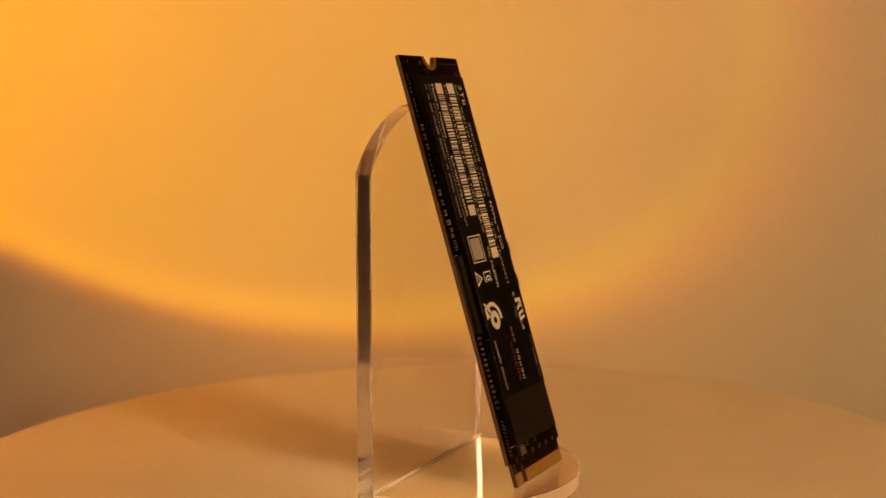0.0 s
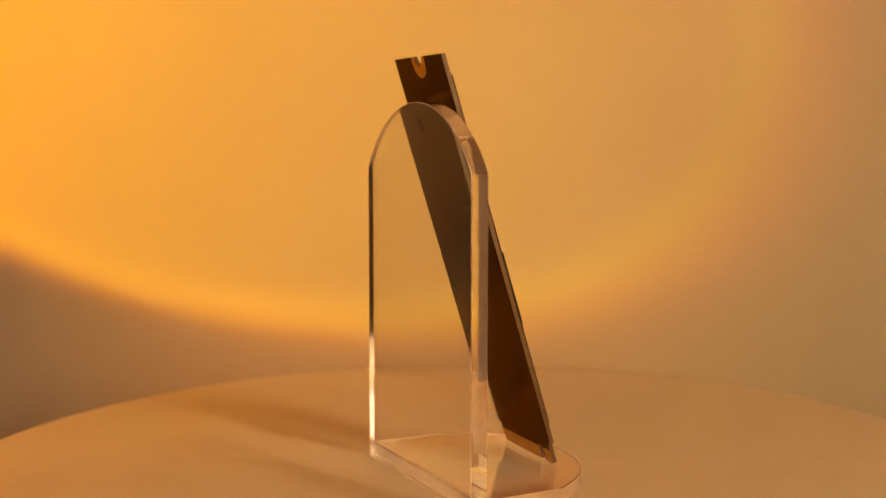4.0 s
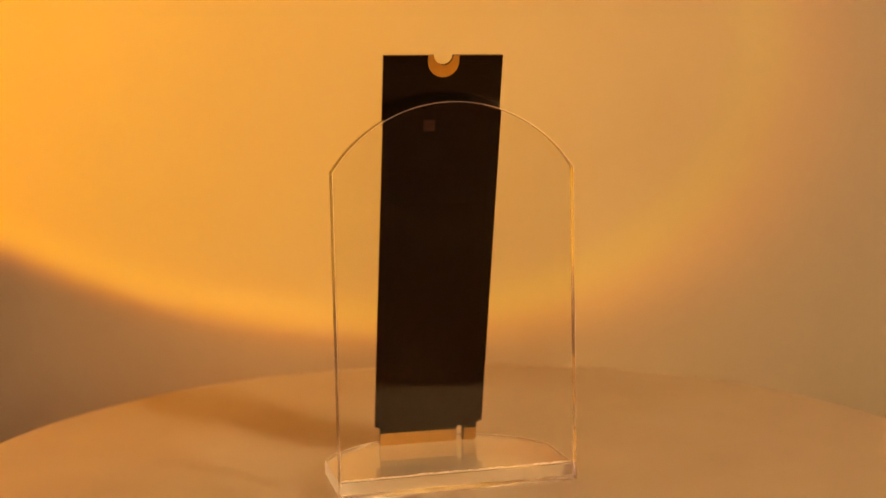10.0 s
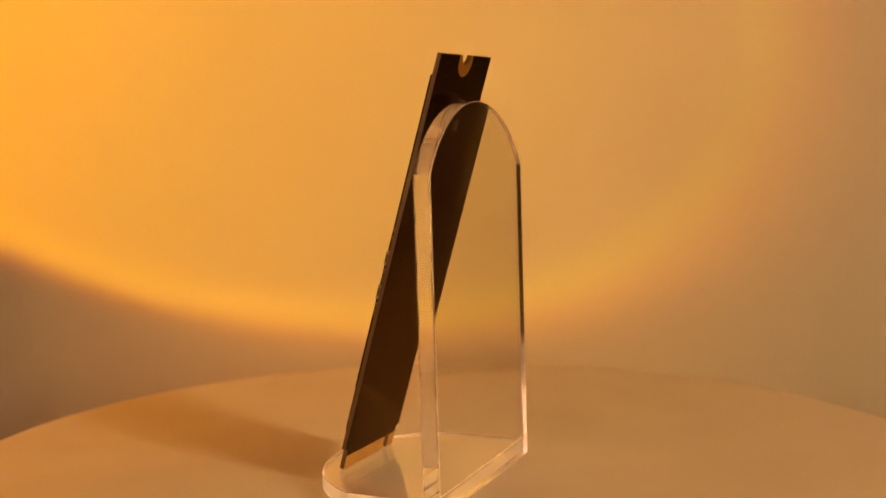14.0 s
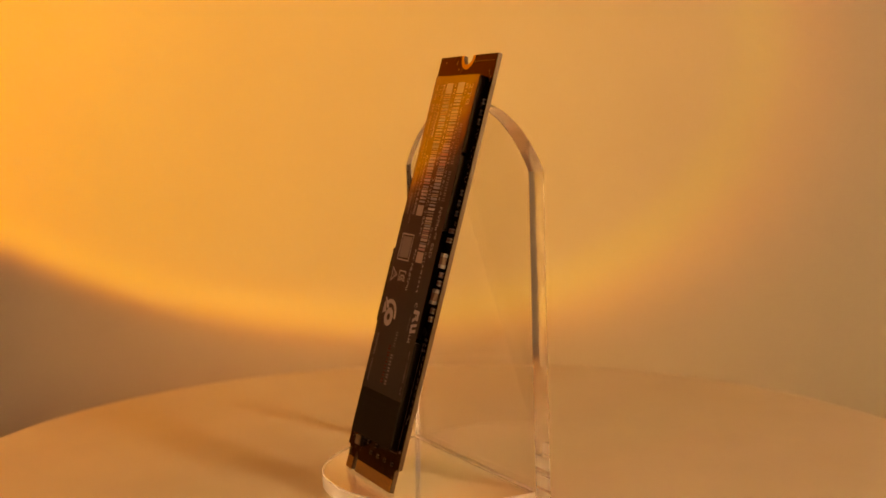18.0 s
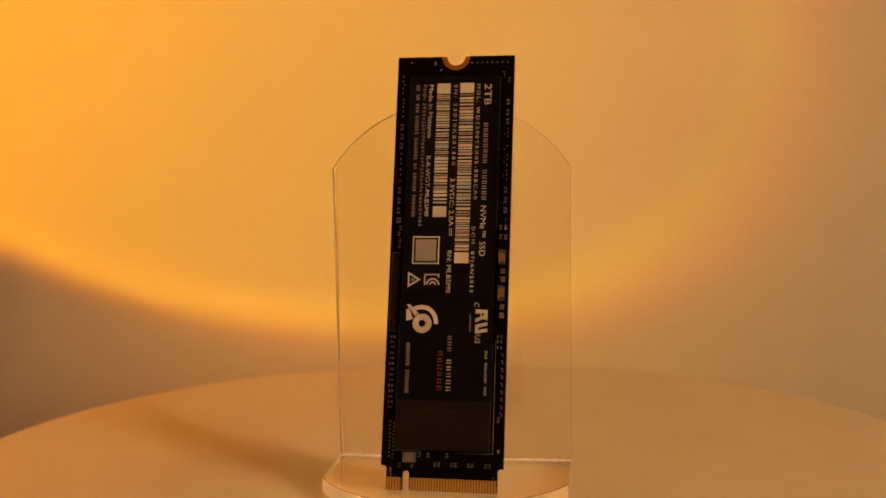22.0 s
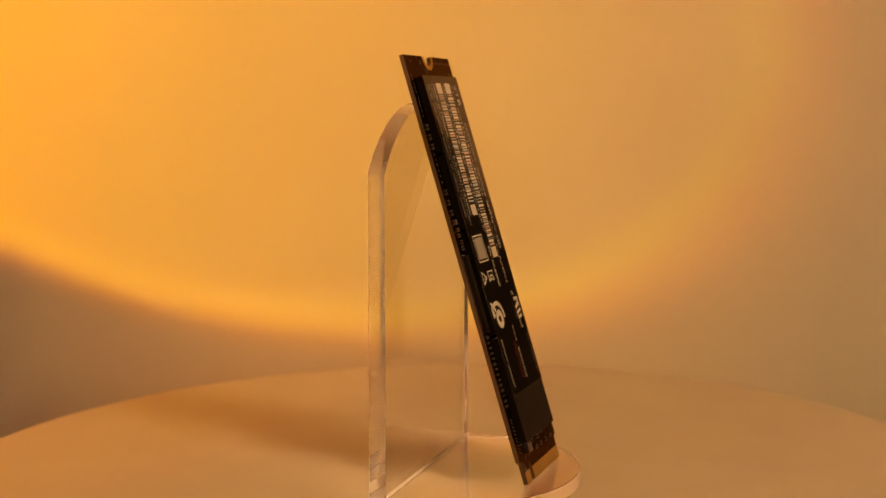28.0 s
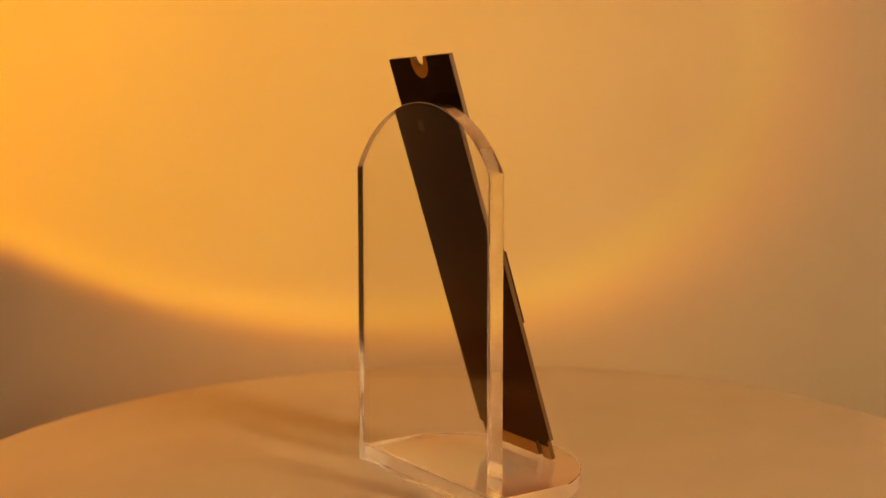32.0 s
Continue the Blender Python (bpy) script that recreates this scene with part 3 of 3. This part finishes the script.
def ssd_card():
    top = tagged(new("ssd_card"), "black solid-state drive card with printed label leaning on clear stand", "drive card")
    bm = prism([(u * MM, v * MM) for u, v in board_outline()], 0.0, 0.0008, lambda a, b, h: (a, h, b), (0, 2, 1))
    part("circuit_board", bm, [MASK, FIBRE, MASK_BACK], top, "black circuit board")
    F, K = 0.012, -0.812          # just over the front face, just behind the back face

    # plated ring round the screw notch, on both faces
    printed("plated_ring", ring(0, 80.0, 1.76, 2.65, -180, 0), COPPER, top, F, "bare copper ring")
    outer = [(2.88, 80.0)] + [(2.88 * math.cos(radians(a)), 78.9 + 2.88 * math.sin(radians(a))) for a in range(0, -181, -10)] + [(-2.88, 80.0)]
    inner = [(1.76 * math.cos(radians(-180 * i / (len(outer) - 1))), 80.0 + 1.76 * math.sin(radians(-180 * i / (len(outer) - 1)))) for i in range(len(outer))]
    printed("plated_ring", [[outer[i], outer[i + 1], inner[i + 1], inner[i]] for i in range(len(outer) - 1)], COPPER, top, K, "bare copper ring")
    # contacts on both faces
    for w, v in ((F, 2.3), (K, 2.8)):
        printed("contact_strip", [rect(-9.9, 0.05, -7.1, v - 0.05), rect(-5.7, 0.05, 9.9, v - 0.05)], GAP, top, w)
        for a, b in ((-9.8, -7.1), (-5.6, 9.9)):
            u = a
            while u + 0.3 < b:
                printed("gold_contact", [rect(u, 0.03, u + 0.335, v)], GOLD, top, w + math.copysign(0.012, w))
                u += 0.5

    # packages under the label, and the bare one below it
    for v0, v1, u0, u1, h in ((61.6, 75.7, -8.3, 8.6, 1.36), (47.2, 60.9, -8.3, 8.6, 1.36), (41.0, 46.6, -8.2, 7.9, 1.30), (27.4, 40.6, -8.3, 7.9, 1.36), (7.2, 26.6, -8.45, 8.5, 1.38)):
        part("chip_package", cbox(u0, v0, u1, v1, 0.0, h, 0.08), CHIP, top)
    label = part("label", cbox(-8.35, 15.8, 8.65, 75.8, 1.385, TOP, 0.016), LABEL, top, "glossy black printed label")
    printing(label)
    label_lip(label)
    # package marking and outline
    for v, u0, u1 in ((14.1, -6.8, 3.4), (12.7, -6.8, 1.0)):
        printed("chip_marking", [rect(u0 + 0.85 * i, v - 0.35, u0 + 0.85 * i + 0.55, v + 0.35) for i in range(int((u1 - u0) / 0.85))], INK_DIM, top, 1.392)
    printed("outline_print", [rect(8.95, 6.9, 9.07, 27.0), rect(2.4, 6.78, 9.07, 6.9), rect(-8.6, 6.95, -3.9, 7.07)], SILK, top, F)
    components(top, F)
    # back of the board
    printed("test_pad", [rect(1.4, 65.9, 3.5, 68.0)], PAD_DULL, top, K, "small square dull red pad")
    rnd = random.Random(12)
    for i in range(26):
        v = rnd.choice((78.9, 78.4, 76.6, 76.1, 74.2, 73.7, 72.6, 69.9, 65.5, 63.8, 58.2, 51.5))
        u = rnd.uniform(-10.0, 7.0)
        if v > 76 and -4.5 < u < 3.4:
            u += 7.0 if u > -0.5 else -5.0
        n = rnd.randint(2, 6)
        printed("back_trace", [rect(u + 0.55 * k, v, u + 0.55 * k + rnd.uniform(0.2, 0.5), v + 0.09) for k in range(n) if -10.7 < u + 0.55 * k < 10.2], BACK_TRACE, top, K, "faint dashed trace")
    return top


def label_lip(label):
    """The label's cut edge where it lifts a little from the packages: a thin, uneven, rounded bead."""
    rnd = random.Random(77)
    bm = bmesh.new()
    last, v, lift = None, 15.8, 0.0
    while v < 62.0:
        lift = 0.7 * lift + rnd.uniform(-0.012, 0.018)
        r = 0.035 + max(0.0, lift)
        row = [bm.verts.new(((-8.35 + 0.03 - r * math.sin(radians(a))) * MM, -(TOP - 0.03 + lift * 0.5 + r * math.cos(radians(a))) * MM, v * MM)) for a in (-10, 15, 40, 65, 90, 120)]
        if last:
            for k in range(len(row) - 1):
                bm.faces.new((last[k], row[k], row[k + 1], last[k + 1]))
        last = row
        v += rnd.uniform(0.25, 0.6)
    me = mesh_of(bm, "lifted_edge", LABEL, True)
    part("lifted_edge", me, None, label)


def printing(label):
    lettering("2TB", 74.1, 70.1, 5.8, 7.1, INK, label, "capacity_print")
    printed("brand_print", bars_for("mmmmmmmm mmmmmm", 66.7, 52.0, 5.8, 6.65), INK_GREY, label)
    lettering("NVMe\u2122 SSD", 51.2, 41.9, 5.7, 6.75, INK, label, "type_print")
    lettering("MDL: WDS200T2X0E-00BCA0", 74.1, 52.4, 4.35, 5.0, INK, label, "model_print", spacing=1.4)
    lettering("DOM: 07JAN2023", 47.3, 35.4, 4.2, 4.85, INK, label, "date_print", spacing=1.4)
    for quad in barcode(1.2, 3.8, 74.4, 40.6, 3) + barcode(-3.1, -0.6, 74.35, 49.1, 8):
        printed("barcode_bar", [quad], INK_BAR, label)
    lettering("SN: 23010K801380", 74.1, 58.8, 0.1, 0.75, INK, label, "serial_print", spacing=1.4)
    lettering("3.3VDC: 2.8A", 56.3, 47.4, -0.05, 0.8, INK, label, "voltage_print")
    printed("direct_current_sign", [rect(0.45, 47.0, 0.57, 45.6)] + [rect(0.1, 47.0 - 0.5 * i, 0.22, 46.66 - 0.5 * i) for i in range(3)], INK, label)
    lettering("RN: MLB5M0", 42.9, 35.2, -0.15, 0.7, INK, label, "revision_print")
    lettering("Made in Malaysia", 74.1, 63.9, -4.6, -3.8, INK, label, "origin_print")
    lettering("R-R-WDT-MLB5M0", 60.5, 49.2, -4.65, -3.85, INK, label, "approval_print")
    lettering("PSID: 39393263700489520927564560606Z4089", 74.1, 47.4, -5.7, -5.1, INK_GREY, label, "fine_print", spacing=1.3)
    printed("address", bars_for("mm mm mmm mmmmmm mmmmmmm mm mmmmmm mmmmmmm", 74.1, 49.0, -7.05, -6.4), INK_GREY, label)
    # plain square in place of the matrix code, with its border
    printed("code_square", [rect(-6.55, 45.5, -6.3, 40.4), rect(-1.85, 45.5, -1.6, 40.4), rect(-6.3, 45.5, -1.85, 45.25), rect(-6.3, 40.65, -1.85, 40.4)], INK, label)
    printed("code_square", [rect(-6.0, 44.95, -2.15, 40.95)], INK_GREY, label)
    # warning triangle, lying on its side
    tri = [(-7.2, 39.0), (-7.2, 36.1), (-4.8, 37.55)]
    inner = [(-6.9, 38.45), (-6.9, 36.65), (-5.4, 37.55)]
    printed("warning_triangle", [[tri[i], tri[(i + 1) % 3], inner[(i + 1) % 3], inner[i]] for i in range(3)] + [rect(-6.5, 37.9, -6.35, 37.2), rect(-6.15, 37.8, -6.0, 37.3)], INK, label)
    printed("approval_mark", [rect(-4.2, 38.6, -1.4, 38.35), rect(-4.2, 38.35, -3.95, 36.6)] + ring(-2.6, 36.6, 0.95, 1.25, 0, 180, 12) + ring(-2.6, 36.6, 0.35, 0.65, 0, 180, 10) + [rect(-1.65, 38.35, -1.4, 37.9)], INK, label)
    # maker's emblem as plain shapes: a ring with two sweeping arms
    printed("emblem", ring(-4.25, 29.6, 0.62, 1.75, 0, 360, 30) + ring(-4.4, 29.9, 2.25, 3.05, -8, 128, 24) + [[(-7.25, 33.0), (-6.6, 33.0), (-4.9, 31.4), (-5.6, 30.9)], [(-7.25, 32.1), (-6.7, 32.3), (-5.9, 30.4), (-7.2, 30.0)]], INK, label, None, "cream swirl emblem")
    printed("maker_print", bars_for("mmmmmmm mmmmmmm", 26.1, 17.0, -6.98, -6.28), INK_GREY, label)
    printed("series_print", bars_for("mmm", 27.5, 24.4, 0.5, 1.25), SILK, label)
    printed("series_print", bars_for("mmmmm", 23.3, 17.3, 0.45, 1.3), INK_GREY, label)
    printed("series_print", bars_for("mmmmmm", 24.8, 17.4, -1.2, -0.3), INK_RED, label)
    # component mark: two bold slanted strokes shapes
    printed("component_mark", [[(5.4, 32.3), (5.4, 31.5), (7.6, 31.7), (7.6, 32.2)], [(6.9, 31.9), (7.6, 31.9), (7.6, 30.3), (6.9, 30.5)], [(5.4, 30.6), (6.9, 31.2), (6.9, 30.6), (5.4, 29.9)], [(6.3, 31.7), (6.6, 31.7), (6.6, 30.6), (6.3, 30.6)],
                               [(5.4, 29.5), (7.6, 30.0), (7.6, 29.4), (5.4, 28.9)], [(5.4, 29.0), (6.0, 29.2), (6.0, 28.3), (5.4, 28.1)], [(5.4, 28.5), (7.6, 28.9), (7.6, 28.3), (5.4, 27.9)]], INK, label)
    lettering("C", 33.5, 32.7, 5.1, 6.05, INK, label, "mark_letter")
    lettering("US", 27.7, 26.2, 5.45, 6.4, INK, label, "mark_letter")
    printed("fine_print", bars_for("mmmmmmm", 31.3, 28.2, 4.3, 4.65), INK_GREY, label)
    printed("web_print", bars_for("mmm mmmmmmm mmm", 24.9, 16.9, 7.25, 7.75), INK_GREY, label)


def chip_part(name, u, v, w_u, h_v, high, body, top, vertical=True, ends=None):
    """A small two-ended part: a body between two tinned ends."""
    e = 0.24 * (h_v if vertical else w_u)
    ob = part(name, cbox(u - w_u / 2, v - h_v / 2, u + w_u / 2, v + h_v / 2, 0.0, high, 0.03), body, top)
    for s in (-1, 1):
        if vertical:
            q = cbox(u - w_u / 2 - 0.015, v + s * (h_v / 2 - e / 2) - e / 2, u + w_u / 2 + 0.015, v + s * (h_v / 2 - e / 2) + e / 2 + 0.0, 0.0, high + 0.02, 0.03)
        else:
            q = cbox(u + s * (w_u / 2 - e / 2) - e / 2, v - h_v / 2 - 0.015, u + s * (w_u / 2 - e / 2) + e / 2, v + h_v / 2 + 0.015, 0.0, high + 0.02, 0.03)
        part("solder_end", q, ends or SOLDER, ob)
    return ob


def pad(u, v, w_u, h_v, top, F, mat=None):
    printed("solder_pad", [rect(u - w_u / 2, v - h_v / 2, u + w_u / 2, v + h_v / 2)], mat or SOLDER, top, F)


def components(top, F):
    # strip along the edge beside the capacity print
    for v in (71.0, 69.0, 67.3, 54.4, 52.5, 50.6):
        chip_part("resistor", 10.0, v, 0.5, 1.0, 0.33, RESISTOR, top, ends=PAD_DIM)
    for v in (65.9, 65.2, 64.5, 62.7, 60.9, 60.2, 59.1, 58.0, 57.3, 56.4):
        pad(10.1, v, 0.22, 0.34, top, F, PAD_DIM)
    for v in (64.9, 62.1, 59.6, 57.0):
        pad(9.55, v, 0.20, 0.26, top, F, PAD_DIM)
    for v in (47.4, 45.7):
        for u in (9.3, 10.2):
            chip_part("capacitor", u, v, 0.42, 0.85, 0.4, CERAMIC, top)
    for v in (41.9, 35.4):
        chip_part("large_capacitor", 9.75, v, 1.15, 2.7, 0.85, CERAMIC, top)
    for v in (39.4, 37.9, 32.9, 31.4):
        chip_part("capacitor", 9.95, v, 0.75, 0.95, 0.5, CERAMIC, top)
    for v in (27.6, 26.7, 25.7):
        for u in (9.35, 10.0):
            pad(u, v, 0.28, 0.5, top, F)
    for i in range(9):
        printed("via_ring", ring(10.05, 24.3 - 1.32 * i, 0.26, 0.40, -60, 100, 10), SILK, top, F)
    # strip along the other edge
    for v, u in ((76.2, -9.9), (75.4, -9.95), (74.7, -9.6), (73.9, -9.9), (73.1, -9.85), (71.8, -9.7), (71.1, -9.7), (70.4, -9.75), (69.5, -9.7), (68.6, -9.75), (61.4, -9.7), (60.4, -9.75), (59.5, -9.7), (58.4, -9.75), (57.4, -9.7), (56.2, -9.75)):
        pad(u, v, 0.24, 0.36, top, F, PAD_DIM)
    for v in (66.4, 64.6, 62.8, 54.3, 52.4, 50.5):
        chip_part("resistor", -9.75, v, 0.5, 1.0, 0.33, RESISTOR, top)
    chip_part("capacitor", -9.6, 48.7, 0.8, 0.9, 0.5, CERAMIC, top)
    for v, u in ((47.3, -9.2), (46.2, -9.45), (45.0, -9.2), (43.9, -9.3)):
        chip_part("capacitor", u, v, 0.42, 0.7, 0.4, CERAMIC if v > 45 else RESISTOR, top)
    part("small_chip", cbox(-10.4, 28.2, -9.0, 42.4, 0.0, 0.75, 0.05), CHIP, top)
    printed("outline_print", [rect(-10.62, 28.2, -10.52, 42.4), rect(-10.62, 42.6, -9.0, 42.7)], SILK, top, F)
    for i in range(14):
        v = 27.3 - 0.98 * i
        bright = i in (0, 5, 9, 10, 12)
        chip_part("resistor", -9.75 - 0.1 * (i % 2), v, 0.8 if bright else 0.62, 0.46 if bright else 0.36, 0.30, RESISTOR, top, vertical=False, ends=SOLDER if bright else PAD_DIM)
    for i in range(10):
        pad(-9.6, 12.05 - 0.68 * i, 0.30, 0.30, top, F, PAD_DIM)
        pad(-8.97, 11.75 - 0.68 * i, 0.25, 0.30, top, F, PAD_DIM)
    # below the bare package
    chip_part("large_capacitor", -5.8, 5.85, 2.3, 1.7, 0.8, PALE_CAP, top, vertical=False)
    for u in (-4.1, -2.5, 0.85):
        chip_part("resistor", u, 6.35, 0.40, 0.75, 0.3, RESISTOR, top)
    for u in (-0.85, 2.15, 5.15, 8.2):
        net = part("resistor_network", cbox(u - 0.30, 4.35, u + 0.30, 5.15, 0.0, 0.22, 0.02), RESISTOR, top)
        for s in (-1, 1):
            for v in (4.40, 4.86):
                part("pin", cbox(u + s * 0.40 - 0.11, v, u + s * 0.40 + 0.11, v + 0.24, 0.0, 0.12), SOLDER, net)
    # copper traces that fan out under the mask from the bare package to the contacts
    for k in range(8):
        u, head, bend = -0.85 + 3.0 * (k // 2) + (0.40 if k % 2 else -0.40), -2.9 + 0.78 * k, 5.75 + 0.13 * k
        printed("trace", [rect(u - 0.05, 2.4, u + 0.05, 4.30), rect(u - 0.05, 5.15, u + 0.05, bend - 0.25),
                          [(u - 0.05, bend - 0.25), (u + 0.05, bend - 0.25), (u - 0.22, bend + 0.07), (u - 0.30, bend)],
                          [(u - 0.30, bend), (u - 0.24, bend + 0.08), (head + 0.27, bend + 0.25 + 0.02 * k), (head + 0.22, bend + 0.17)],
                          [(head + 0.2, bend + 0.18), (head + 0.28, bend + 0.26), (head + 0.05, 7.2), (head - 0.05, 7.2)]], TRACE, top, F)
    for k in range(11):
        printed("trace", [rect(-4.9 + 1.35 * k, 2.4, -4.80 + 1.35 * k, 3.5 + 0.3 * (k % 3))], TRACE, top, F)
    printed("round_pad", ring(10.0, 7.35, 0.0, 0.30, 0, 360, 12), SOLDER, top, F)
    printed("round_pad", ring(-8.4, 78.9, 0.0, 0.2, 0, 360, 10), PAD_DIM, top, F)
    printed("round_pad", ring(-2.75, 77.4, 0.0, 0.2, 0, 360, 10), PAD_DIM, top, F)
    pad(-3.9, 78.7, 0.4, 0.7, top, F, PAD_DIM)
    # silkscreen marks
    printed("silkscreen_mark", [rect(9.15, 76.9, 9.27, 75.9), rect(8.75, 76.9, 9.27, 76.78)], SILK, top, F)
    for v0, v1, u in ((75.8, 74.6, 9.9), (49.2, 48.2, 9.9), (13.4, 12.2, 9.6)):
        printed("silkscreen_mark", bars_for("mm", v0, v1, u, u + 0.45), SILK, top, F)
    printed("silkscreen_mark", [rect(8.9, 2.65, 9.6, 2.77)], SILK, top, F)
    printed("silkscreen_mark", bars_for("mmm", 4.0, 2.4, -9.5, -9.0), SILK, top, F)
    printed("silkscreen_mark", bars_for("mm", 4.9, 3.9, -7.9, -7.4), SILK, top, F)
    printed("silkscreen_mark", bars_for("mm", 4.7, 3.9, -5.6, -5.1), SILK, top, F)
    printed("via", [rect(2.9 + 0.95 * i, 78.6, 3.2 + 0.95 * i, 78.9) for i in range(8)], PAD_DIM, top, F)


setting()
sunset_projector()
overhead_fill_lamp()
panel_a = led_panel()
stand_off(panel_a, (-0.06 - 0.147, -0.09))
panel_a.matrix_world = look((0.305, -0.264, 0.147), (0.305 * 2, -0.264 * 2, 0.147)) @ pose(0, 0, 0, -90)
panel_b = softbox_panel()
stand_off(panel_b, (-0.06 - 0.109, -0.06))
panel_b.matrix_world = look((-0.314, -0.252, 0.109), (-0.314 * 2, -0.252 * 2, 0.109)) @ pose(0, 0, 0, -90)
THINGS = [turntable(), acrylic_stand(), ssd_card()]


def motions():
    rows = [(0.5 * i, pose(0, 0, 0, 0, 0, turn_of(0.5 * i))) for i in range(65)]
    for thing in THINGS[:2]:
        walk(thing, rows)
    walk(THINGS[2], [(t, m @ CARD) for t, m in rows])


motions()
